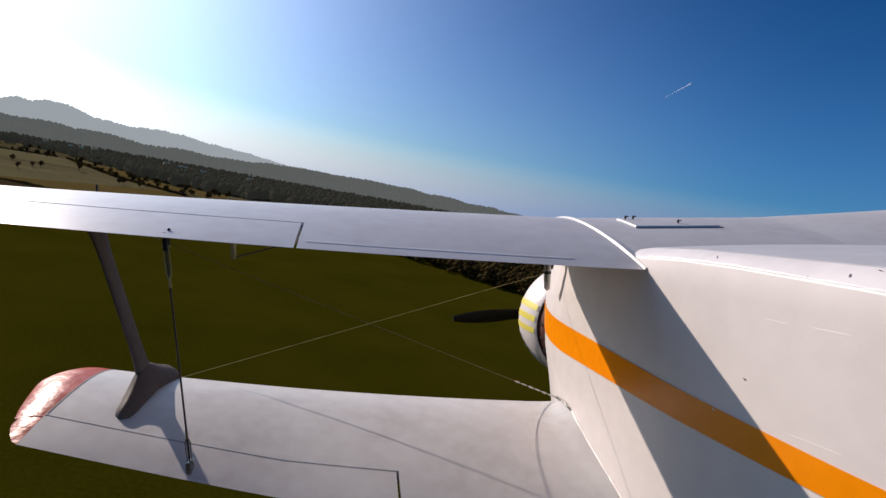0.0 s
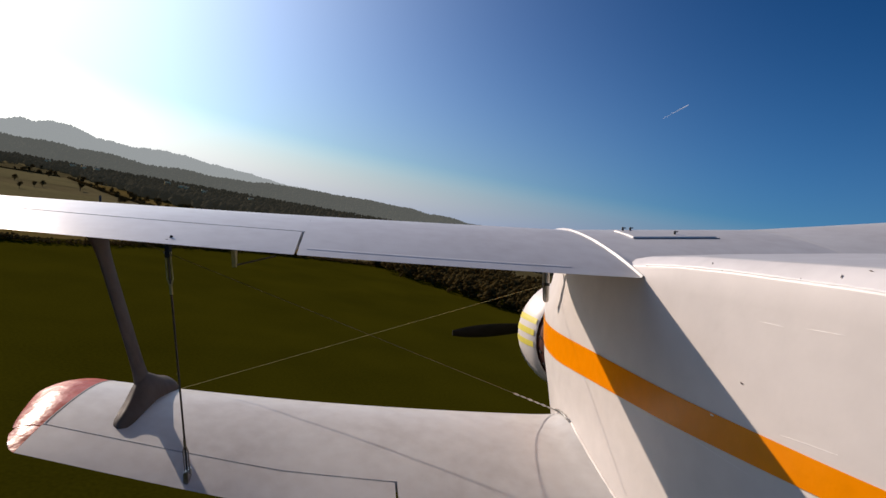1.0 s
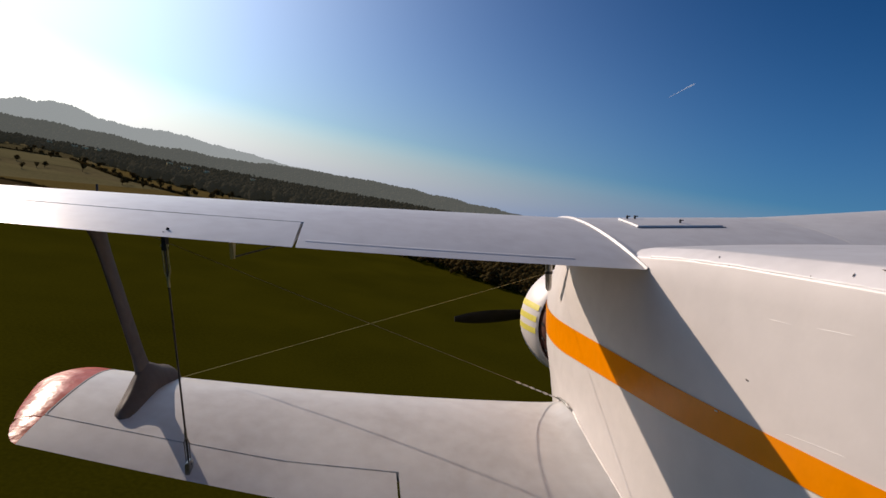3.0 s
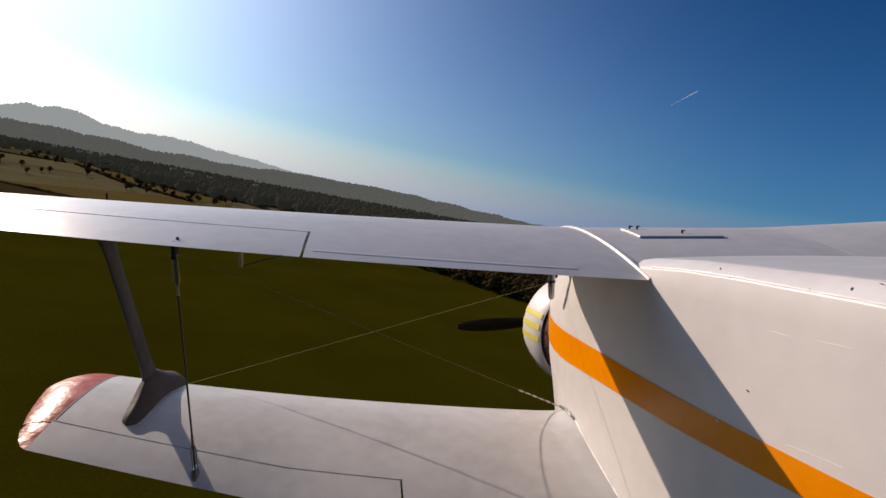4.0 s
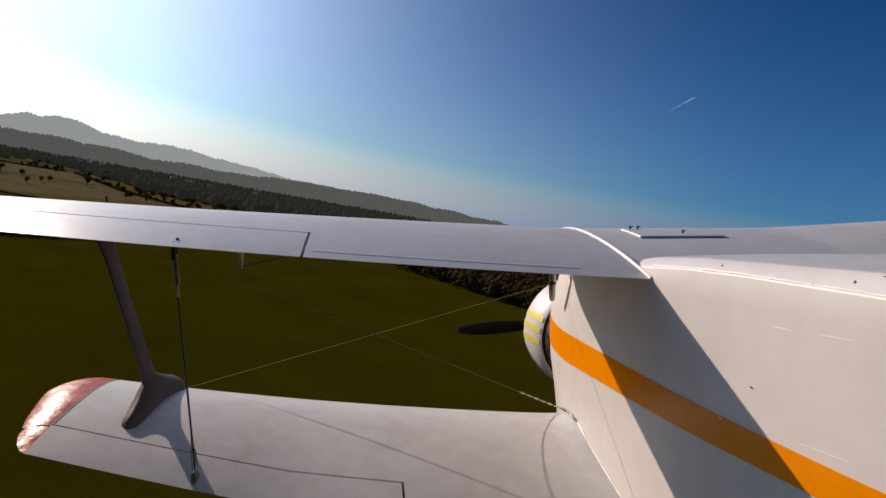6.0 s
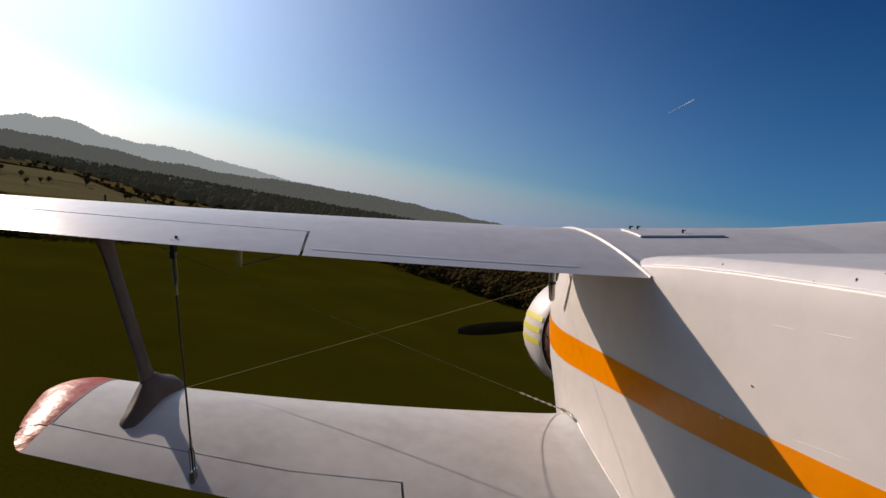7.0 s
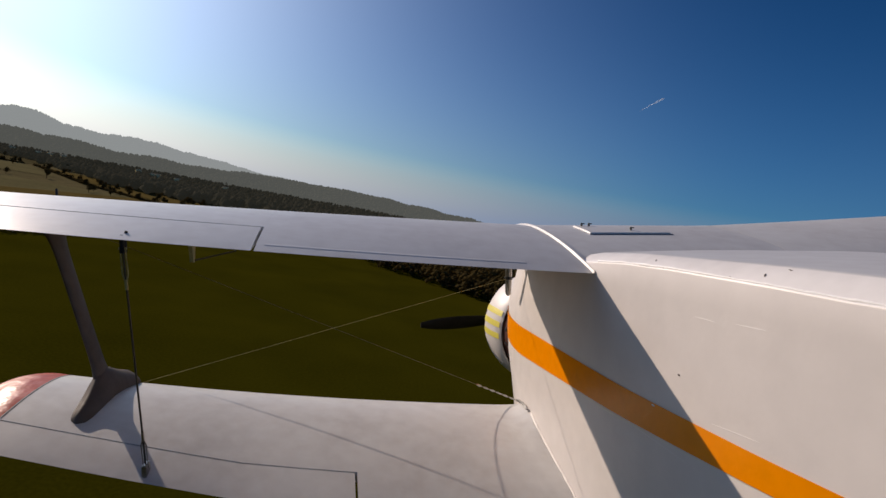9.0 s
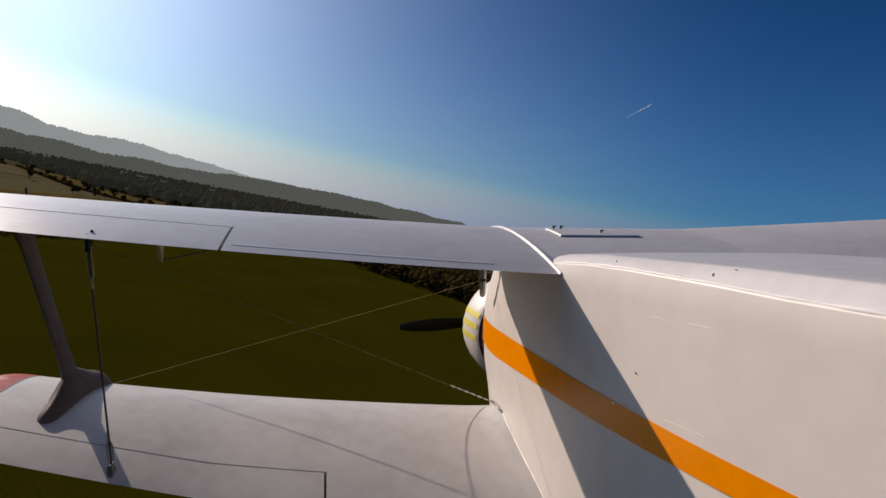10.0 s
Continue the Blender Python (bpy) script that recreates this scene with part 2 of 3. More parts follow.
def build_hull():
    rings = [hull_ring(y) for y in sorted(set(span(-0.78, 0.855, 60) + HULL_Y))]
    hull = part("fuselage", loft(bmesh.new(), rings), [HULL, FILM, LIT_BAND], plane, "white painted fuselage with slab sides", 25)
    for f in hull.data.polygons:          # deck shade painted in with the wing's film, band sunlight with a whiter paint
        w, top, low = hull_at(f.center.y)
        if f.center.y < 0.6 and f.center.z > top - shoulder(f.center.y):
            f.material_index = 1 if abs(f.center.x - XC) < w - 0.0165 else 2
    # the orange stripe, which sweeps up a little at the nose and narrows to the tail
    bm = bmesh.new()
    rows = []
    for y in span(-0.70, 0.80, 80):
        up = -0.148 + 0.003 * max(0, (y - 0.62) / 0.12) ** 2 + 0.060 * max(0, (0.42 - y)) ** 1.4
        wide = 0.0385 - 0.020 * max(0, min(1, (0.66 - y) / 0.45))
        rows.append([hull_side(y, up - wide * k / 4, 0.0008) for k in range(5)])
    loft(bm, rows, closed=False)
    part("stripe", bm, ORANGE, hull, "orange vinyl side stripe")
    bow = lambda k: 0.15 + math.sin(math.pi * k / 6)
    for y0, y1, z0, z1 in ((0.309, 0.290, -0.070, -0.070), (0.273, 0.248, -0.068, -0.067), (0.290, 0.250, -0.139, -0.135), (0.444, 0.400, -0.181, -0.177), (0.380, 0.312, -0.176, -0.177)):
        bm = bmesh.new()
        loft(bm, [[hull_side(y0 + (y1 - y0) * k / 6, z0 + (z1 - z0) * k / 6 + d, o) for d, o in ((-0.00026 * bow(k), 0.0), (0.0, 0.0001), (0.00026 * bow(k), 0.0))] for k in range(7)], closed=False)
        part("scratch", bm, SCUFF, hull, "pale raised scratch in the paint")
    # the crinkled edge of the covering along the shoulder: an uneven bead that thins out towards the tail, its sun
    # glint painted whiter
    bm = bmesh.new()
    bead, radii = [], []
    for y in span(-0.30, 0.448, 300):
        w, top, low = hull_at(y)
        k = max(0.45, 0.75 + 0.7 * noise.noise((y * 34, 6, 0)) + 0.35 * max(0.0, min(1.0, (y - 0.18) / 0.24)))
        bead.append(Vector((XC - w * waist(y, top) + 0.0018, y, top - shoulder(y) + 0.0007 + 0.0004 * noise.noise((y * 90, 2, 0)))))
        radii.append(0.00125 * k + 0.0004 * abs(noise.noise((y * 300, 4, 0))))
    part("covering_edge", tube(bm, bead, radii, 10), CHALK, hull, "crinkled edge of the white covering, sun glint painted in")
    for y, z in ((0.353, -0.1485),):
        p = hull_side(y, z, 0.0009)
        part("chip", box(bmesh.new(), p.x - 0.0003, p.x + 0.0005, y - 0.0022, y + 0.0012, z - 0.0005, z + 0.0005, 0.0002), CHALK, hull, "chipped spot in the stripe")
    p = hull_side(0.324, -0.116, 0.0002)
    part("nick", tube(bmesh.new(), [p - Vector((0, 0.0012, 0)), p, p + Vector((0, 0.0012, 0.0006))], [0.0003, 0.0007, 0.0003], 6), STRUT, hull)
    for y, k, turn in ((0.367, 0.45, 0.9), (0.346, 0.06, -0.6), (0.280, 0.10, 0.8), (0.258, 0.40, 1.2), (0.247, 0.80, 0.2)):
        w, top, low = hull_at(y)
        p = Vector((XC - w + 0.017 * k, y, top - shoulder(y) + 0.0002 + (shoulder(y) - 0.0018) * (k + 0.10 * math.sin(math.pi * k))))
        d = (Vector((0.74, 0, 0.5)) * math.sin(turn) + Vector((0, math.cos(turn), 0))).normalized() * 0.0017
        part("nick", tube(bmesh.new(), [p - d, p, p + d], [0.0001, 0.0004, 0.0001], 5), STRUT, hull, "small dark nick in the edge")
    return hull


hull = build_hull()


def strip_over(points, width, name, mat, parent, label="", side=Vector((1, 0, 0)), lift=0.002):
    """A narrow raised bead along points."""
    rows = []
    for p in points:
        rows.append([p - side * width / 2, p - side * width / 4 + Vector((0, 0, lift)), p + side * width / 4 + Vector((0, 0, lift)), p + side * width / 2])
    return part(name, loft(bmesh.new(), rows, closed=False), mat, parent, label)


def upper_wing(sign):
    X = lambda d: XC + sign * d
    hinge = 0.765
    bm = bmesh.new()
    loft(bm, [section(X(d), *upper(X(d)), camber=CAMBER) for d in span(0.1345, 0.447, 10)])
    loft(bm, [section(X(d), *upper(X(d)), 0.0, hinge - 0.006, CAMBER) for d in span(0.447, 1.02, 14) + [1.06, 1.10, 1.13, 1.15, 1.16]])
    wing = part("upper_wing", bm, FILM, plane, "white film-covered upper wing")
    bm = bmesh.new()
    loft(bm, [section(X(d), *upper(X(d)), hinge + 0.003, 1.0, CAMBER) for d in span(0.4495, 1.03, 14)])
    ail = part("aileron", bm, FILM, wing, "white aileron with an open hinge gap")
    # the bead where the panel meets the centre section
    strip_over([on_upper(X(0.1345), f) for f in cut(0.06, 1.0, 18)], 0.006, "root_bead", FILM, wing, lift=0.0022 if sign < 0 else 0.0004)
    rows = [[on_upper(X(d), f, up) for f, up in ((0.935, 0.0), (0.938, 0.0003), (0.950, 0.0003), (0.953, 0.0))] for d in span(0.20, 0.44, 12)]
    part("trailing_edge_tape", loft(bmesh.new(), rows, closed=False), FILM, wing, "strip of white tape along the trailing edge")
    return wing, ail


wing_left, aileron_left = upper_wing(-1)
wing_right, aileron_right = upper_wing(1)

bm = loft(bmesh.new(), [section(XC + d, *upper(XC), camber=CAMBER) for d in span(-0.134, 0.134, 8)])
centre = part("centre_section", bm, FILM, plane, "white wing centre section over the cabin")


def lower_wing(sign):
    X = lambda d: XC + sign * d
    h0, h1 = 0.815, 0.785
    hinge = lambda d: h0 + (h1 - h0) * (d - 0.359) / 0.34
    bm = bmesh.new()
    loft(bm, [section(X(d), *lower(X(d))) for d in span(0.105, 0.359, 8)])
    loft(bm, [section(X(d), *lower(X(d)), 0.0, hinge(d) - 0.006) for d in span(0.359, 0.697, 12)])
    wing = part("lower_wing", bm, FILM, plane, "white film-covered lower wing")
    flap = part("flap", loft(bmesh.new(), [section(X(d), *lower(X(d)), hinge(d) + 0.003, 1.0) for d in span(0.3615, 0.697, 12)]), FILM, wing,
                "white flap with an open hinge gap")

    def tip(d):
        y_le, y_te, z_le, z_te, th = lower(X(d))
        k = (d - 0.697) / 0.052
        rise = math.sqrt(max(0.0, 1 - k ** 2.4))
        le = 0.642 + (y_le - 0.642) * rise
        te = y_te + (0.636 - y_te) * k ** 1.7
        return le, te, z_le + 0.006 * k, z_te + 0.006 * k, th * (0.55 + 0.45 * rise)

    split = lambda d: (tip(d)[0] - 0.546) / (tip(d)[0] - tip(d)[1])
    ds = [0.6972, 0.703, 0.709, 0.715, 0.722, 0.729, 0.736, 0.742, 0.7455, 0.7478]
    part("wing_tip", loft(bmesh.new(), [section(X(d), *tip(d), 0.0, min(1.0, split(d) - 0.006)) for d in ds]), RED, wing, "red film-covered rounded wing tip")
    part("flap_tip", loft(bmesh.new(), [section(X(d), *tip(d), split(d) + 0.004, 1.0) for d in ds[:4] + [0.7185]]), RED, flap, "red end of the flap")
    # the dark overlap where the red film meets the white
    part("film_seam", loft(bmesh.new(), [[on_lower(X(d), f, up) for d, up in ((0.6952, 0.0), (0.6956, 0.0004), (0.6970, 0.0004))] for f in cut(0.0, 0.77, 18)], closed=False), SEAM, wing)
    # the low fairing where the wing swells up to the hull, with a thin uneven bead of filler along it
    rows, bead, radii = [], [], []
    for f in cut(0.02, 1.0, 40):
        rise = 0.011 * math.exp(-((f - 0.32) / 0.19) ** 2)
        wall = next(hull_at(on_lower(X(0.135), f).y)) * waist(on_lower(X(0.135), f).y, -0.27)
        row = []
        for k in range(7):
            p = on_lower(X(wall + 0.034 * k / 6), f, 0.0002 + rise * (1 - k / 6) ** 2)
            row.append(p)
        rows.append(row)
        bead.append(row[0] + Vector((sign * 0.0003, 0, 0.0004)))
        radii.append(0.0013 + 0.0008 * noise.noise((f * 23, 8, sign)) + 0.0005 * noise.noise((f * 70, 3, sign)))
    part("root_fairing", loft(bmesh.new(), rows, closed=False), FILM, wing)
    part("root_bead", tube(bmesh.new(), bead, radii, 8), HULL, wing, "uneven white filler along the wing root")


lower_wing(-1)
lower_wing(1)


def interplane_strut(sign):
    X = lambda d: XC + sign * d
    foot, head = Vector((X(0.634), 0.632, -0.200)), Vector((X(0.675), 0.609, 0.000))
    rings = []
    for k in range(37):
        t = k / 36
        p = foot.lerp(head, t)
        low, high = math.exp(-t / 0.055), math.exp(-(1 - t) / 0.05)
        chord = 0.0125 + 0.028 * low + 0.042 * high
        wide = 0.0044 + 0.005 * low + 0.022 * high
        ring = []
        for j in range(20):
            a = 2 * math.pi * j / 20
            ring.append(p + Vector((wide * math.sin(a) * (1 - 0.25 * math.cos(a)), chord * math.cos(a), 0)))
        rings.append(ring)
    strut = part("interplane_strut", loft(bmesh.new(), rings), STRUT, plane, "pale grey streamlined interplane strut")
    # the faired foot on the lower wing: the strut runs out into a narrow heel, with a blunt toe at the leading edge
    rings = []
    for k in range(29):
        t = k / 28
        y = 0.558 + 0.140 * t
        x = X(0.639 - 0.004 * t - 0.004 * abs(2 * t - 1))
        base = on_lower(x, min(max((0.708 - y) / (0.708 - lower(x)[1]), 0.0), 1.0))
        blunt = max(0.0, 1 - abs(2 * t - 1) ** 7) ** 0.5
        wide = 0.0026 + (0.0078 + 0.0062 * min(1.0, 1.25 * t)) * blunt
        high = 0.0035 + (0.0085 + 0.015 * math.exp(-((t - 0.50) / 0.20) ** 2) + 0.009 * t) * blunt
        rings.append([(x + wide * math.cos(a) * (1 - 0.45 * max(0, math.sin(a)) ** 2), y, base.z - 0.004 + high * max(0, math.sin(a)) ** 0.9) for a in [math.pi * j / 14 for j in range(15)]])
    part("strut_foot", loft(bmesh.new(), rings), STRUT, strut, "faired strut foot")
    return strut


interplane_strut(-1)
interplane_strut(1)


RUST = material("exhaust_rust", (0.17, 0.052, 0.034), 0.7, metal=0.1, vary=0.3, grain=200)


def clevis(bm, p, d, length=0.030):
    """A forked end with its pin, from p along d."""
    d = d.normalized()
    s = Vector((1, 0, 0))
    for k in (-1, 1):
        tube(bm, [p + s * 0.0020 * k, p + s * 0.0022 * k + d * length * 0.75, p + d * length], [0.0005, 0.0006, 0.0009], 6)
    tube(bm, [p - s * 0.0030, p + s * 0.0030], 0.0011, 8)
    tube(bm, [p + d * length * 0.9, p + d * length * 1.2], 0.0013, 8)


def aileron_link(sign):
    x = XC + sign * 0.552
    top, low = on_upper(x, 0.955, -0.012), on_lower(x + sign * 0.001, 0.945, 0.006)
    bm = bmesh.new()
    tube(bm, [top, low], 0.0009, 8)
    rod = part("link_rod", bm, ROD, aileron_left if sign < 0 else aileron_right, "thin steel link rod between the ailerons")
    bm = bmesh.new()
    clevis(bm, top, low - top)
    part("clevis", bm, BRASS, rod, "brass clevis")
    bm = bmesh.new()
    clevis(bm, low, top - low)
    part("clevis", bm, STEEL, rod, "steel clevis")
    bm = bmesh.new()
    box(bm, x - 0.0015, x + 0.0015, top.y - 0.003, top.y + 0.006, top.z - 0.004, top.z + 0.0115, 0.0005)
    tube(bm, [(x, top.y + 0.003, top.z + 0.009), (x + 0.002, top.y + 0.004, top.z + 0.0145)], [0.0013, 0.0011], 10)
    part("horn", bm, BLADE, rod, "dark horn and screw")
    bm = bmesh.new()
    box(bm, low.x - 0.002, low.x + 0.002, low.y - 0.006, low.y + 0.006, low.z - 0.010, low.z + 0.003, 0.0006)
    part("horn", bm, STEEL, rod)


aileron_link(-1)
aileron_link(1)


def servo_link(sign, wing):
    x = XC + sign * 0.508
    z = upper(x)[3]
    bm = bmesh.new()
    loft(bm, [[(x + 0.0016 * a, 0.500 + dy * b, zz) for a, b in ((-1, -1), (1, -1), (1, 1), (-1, 1))]
              for zz, dy in ((z - 0.004, 0.006), (z - 0.012, 0.004), (z - 0.019, 0.0024))])
    horn = part("servo_horn", bm, BRASS, wing, "small horn below the wing")
    part("pushrod", tube(bmesh.new(), [(x, 0.500, z - 0.0175), (x - sign * 0.028, 0.555, z - 0.012)], 0.0008, 6), DARK, horn)
    # the short peg on the crest
    p = on_upper(XC + sign * 0.684, 0.30)
    part("peg", tube(bmesh.new(), [p - Vector((0, 0, 0.002)), p + Vector((0, 0, 0.0070)), p + Vector((0, 0, 0.0082))], [0.0012, 0.0012, 0.0008], 8), DARK, wing, "dark rubber peg")


servo_link(-1, wing_left)
servo_link(1, wing_right)


def hatch():
    rows = []
    x0, x1 = XC - 0.082, XC + 0.026
    for f in cut(0.40, 0.57, 12):
        rows.append([on_upper(XC, f, h) + Vector((x - XC, 0, 0)) for x, h in ((x0, 0.0), (x0 + 0.0012, 0.0018), (x1 - 0.0012, 0.0018), (x1, 0.0))])
    last = rows[-1]
    rows.append([Vector((p.x, p.y - 0.001, last[0].z - 0.001)) for p in last])
    lid = part("hatch", loft(bmesh.new(), rows, closed=False), FILM, centre, "slightly raised white battery hatch")
    y, z = on_upper(XC, 0.575).y, on_upper(XC, 0.575).z
    part("seam", box(bmesh.new(), x0 - 0.001, x1 + 0.001, y - 0.0028, y - 0.0010, z - 0.002, z + 0.0004), SEAM, lid, "dark seam along the hatch")
    for x, f in ((XC - 0.020, 0.52), (XC - 0.062, 0.415), (XC - 0.072, 0.415)):
        p = on_upper(XC, f, 0.003)
        bm = tube(bmesh.new(), [(x, p.y, p.z - 0.003), (x, p.y, p.z + 0.0022), (x, p.y, p.z + 0.003)], [0.0013, 0.0013, 0.0008], 10)
        tube(bm, [(x, p.y, p.z + 0.0018), (x + 0.004, p.y, p.z + 0.0018)], 0.0007, 6)
        part("catch", bm, DARK, lid, "dark hatch catch")


hatch()


def nose():
    centre_z = -0.207
    cx = XC - 0.003

    def lathe(profile, a0=0.0, a1=2 * math.pi, n=56, out=0.0):
        full = a1 - a0 > 6.28
        rows = []
        for r, y in profile:
            rows.append([(cx + (r + out) * math.cos(a0 + (a1 - a0) * k / n), y, centre_z + (r + out) * math.sin(a0 + (a1 - a0) * k / n)) for k in range(n if full else n + 1)])
        return loft(bmesh.new(), rows, closed=full, caps=False)
    shell = [(0.0925, 0.870), (0.0955, 0.874), (0.1000, 0.896), (0.102, 0.925), (0.100, 0.950), (0.092, 0.968), (0.078, 0.978), (0.070, 0.975), (0.068, 0.958), (0.092, 0.920), (0.0930, 0.890), (0.0912, 0.872), (0.0925, 0.870)]
    cowl = part("cowl", lathe(shell), HULL, plane, "round white engine cowl with yellow dashes", 60)
    for a in (2.72, 2.93, 3.14):
        part("stripe", lathe(shell[1:6], a, a + 0.105, 6, 0.0007), YELLOW, cowl, "yellow vinyl dash")
    part("engine", lathe([(0.001, 0.86), (0.072, 0.86), (0.074, 0.90), (0.060, 0.945), (0.001, 0.955)], n=28), DARK, cowl, "dark engine block")
    ring = [(cx + 0.080 * math.cos(2 * math.pi * k / 40), 0.884, centre_z + 0.080 * math.sin(2 * math.pi * k / 40)) for k in range(41)]
    part("exhaust_ring", tube(bmesh.new(), ring, 0.006, 8), RUST, cowl, "brown heat-stained exhaust ring")
    part("baffle", lathe([(0.060, 0.850), (0.083, 0.852), (0.0875, 0.860), (0.0890, 0.890), (0.086, 0.897)]), RUST, cowl, "brown heat-stained band behind the cowl")
    for a in (2.75, 3.02, 3.3, 3.55):
        c = Vector((cx + 0.0875 * math.cos(a), 0.862, centre_z + 0.0885 * math.sin(a)))
        part("vent", tube(bmesh.new(), [c - Vector((0, 0.006, 0.003)), c, c + Vector((0, 0.006, -0.002))], [0.001, 0.0026, 0.001], 8), BLADE, cowl, "dark vent in the band")
    bm = bmesh.new()
    for k in range(9):
        a = 2 * math.pi * k / 9
        d = Vector((math.cos(a), 0, math.sin(a)))
        tube(bm, [Vector((cx, 0.868, centre_z)) + d * 0.055, Vector((cx, 0.868, centre_z)) + d * 0.081], [0.012, 0.009], 8)
    part("cylinders", bm, DARK, cowl)
    prop = part("propeller", tube(bmesh.new(), [(cx, 0.955, centre_z), (cx, 0.99, centre_z), (cx, 1.02, centre_z), (cx, 1.05, centre_z), (cx, 1.062, centre_z)], [0.020, 0.026, 0.025, 0.015, 0.004], 20), DARK, plane, "dark propeller hub")
    for k in range(2):
        a = math.pi + 0.04 + k * math.pi
        radial, cross = Vector((math.cos(a), 0, math.sin(a))), Vector((-math.sin(a), 0, math.cos(a)))
        rings = []
        for j in range(15):
            t = j / 14
            r = 0.015 + 0.200 * t
            wide = 0.008 + 0.012 * math.sin(math.pi * min(1, t * 1.05)) ** 0.7 if t < 0.97 else 0.006
            twist = radians(62 - 40 * t)
            u = cross * math.cos(twist) + Vector((0, 1, 0)) * math.sin(twist)
            v = cross * -math.sin(twist) + Vector((0, 1, 0)) * math.cos(twist)
            p = Vector((cx, 1.01, centre_z)) + radial * r
            rings.append([p + u * wide * math.cos(2 * math.pi * i / 12) + v * 0.0028 * math.sin(2 * math.pi * i / 12) for i in range(12)])
        part("blade", loft(bmesh.new(), rings), BLADE, prop, "black propeller blade")


nose()


def fitting(sign):
    """The bracket below the wing root at which the bracing ends."""
    x = XC + sign * 0.143
    y = 0.690
    bm = bmesh.new()
    tube(bm, [(x, y, -0.058), (x, y, -0.070), (x, y, -0.092), (x, y, -0.108), (x, y, -0.111)], [0.0042, 0.0048, 0.0048, 0.0040, 0.0018], 14)
    tube(bm, [(x, y, -0.066), (x - sign * 0.016, y + 0.004, -0.066)], 0.003, 8)
    block = part("root_bracket", bm, STEEL, plane, "polished metal bracket below the wing root")
    part("band", tube(bmesh.new(), [(x, y, -0.084), (x, y, -0.088)], 0.0054, 14), DARK, block)


fitting(-1)
fitting(1)


def bracing(sign):
    X = lambda d: XC + sign * d
    low_in, low_out = Vector((X(0.128), 0.690, -0.262)), Vector((X(0.622), 0.690, -0.211))
    up_in, up_out = Vector((X(0.142), 0.690, -0.086)), Vector((X(0.680), 0.640, -0.008))
    for a, b, cuff in ((low_in, up_out, 0.14), (low_out, up_in, 0.02)):
        wire = part("bracing_wire", tube(bmesh.new(), [a, b], 0.00044, 6), UNLIT_WIRE if cuff > 0.1 else BRASS, plane, "thin bracing wire, darkened for lack of sun glint" if cuff > 0.1 else "thin brass bracing wire")
        bm = bmesh.new()
        d = (b - a).normalized()
        step = 0.011
        for k in range(6 if cuff > 0.1 else 0):
            p = a + d * (0.004 + k * step)
            tube(bm, [p, p + d * step * 0.35, p + d * step * 0.8], [0.0008, 0.0015 if k % 2 else 0.0011, 0.0007], 8)
        if cuff > 0.1:
            part("turnbuckle", bm, STEEL, wire, "steel turnbuckle")
    # the twisted steel lug that lies along the wing root
    aft = Vector((X(0.137), 0.622, -0.2505))
    path = [low_in.lerp(aft, k / 14) + Vector((0, 0, 0.0006 * math.sin(k * 1.9) + 0.003 * math.sin(math.pi * k / 14))) for k in range(15)]
    part("bracing_lug", tube(bmesh.new(), path, [0.0012 + 0.0007 * abs(math.sin(k * 1.3)) for k in range(15)], 8), STEEL, plane, "twisted steel bracing lug at the wing root")


bracing(-1)
bracing(1)


# ---- the land ----
MEADOW = material("meadow_grass", (0.041, 0.037, 0.002), 0.95, grain=1.6, blotch=0.03, tint=(0.021, 0.020, 0.001), bump=0.12, bump_scale=9, gloss=0.0)
STUBBLE = material("stubble_field", (0.150, 0.108, 0.036), 0.95, grain=0.3, blotch=0.012, tint=(0.092, 0.068, 0.022), gloss=0.0)
PASTURE = material("dry_pasture", (0.165, 0.140, 0.066), 0.95, grain=0.25, blotch=0.010, tint=(0.100, 0.090, 0.042), gloss=0.0)
PLAIN = material("dry_plain", (0.160, 0.132, 0.064), 0.95, grain=0.1, blotch=0.008, tint=(0.094, 0.080, 0.040), gloss=0.0)
HEATH = material("rough_grassland", (0.110, 0.090, 0.042), 0.95, grain=0.15, blotch=0.014, tint=(0.060, 0.052, 0.025), gloss=0.0)
PLOUGH = material("ploughed_field", (0.062, 0.045, 0.020), 0.95, grain=0.4, blotch=0.02, tint=(0.042, 0.030, 0.014), gloss=0.0)
WOODS = material("hazed_far_leaves", (0.125, 0.115, 0.085), 0.9, grain=0.12, blotch=0.02, tint=(0.070, 0.064, 0.046), gloss=0.0)
LEAF = material("leaves", (0.215, 0.160, 0.066), 0.8, grain=0.7, blotch=0.1, tint=(0.105, 0.080, 0.032), gloss=0.0)
for leafy in (LEAF, WOODS):
    # thin leaves let some of the light through
    n, l = leafy.node_tree.nodes, leafy.node_tree.links
    thin, mixed = n.new("ShaderNodeBsdfTranslucent"), n.new("ShaderNodeMixShader")
    l.new(n["Mix"].outputs["Result"], thin.inputs["Color"])
    mixed.inputs[0].default_value = 0.7
    l.new(n["Principled BSDF"].outputs[0], mixed.inputs[1])
    l.new(thin.outputs[0], mixed.inputs[2])
    l.new(mixed.outputs[0], n["Material Output"].inputs[0])
n = WOODS.node_tree.nodes                       # haze of a kilometre of sunlit air, put into the woods as a glow
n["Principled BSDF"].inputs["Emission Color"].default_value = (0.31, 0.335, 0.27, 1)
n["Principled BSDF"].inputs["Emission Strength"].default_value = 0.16
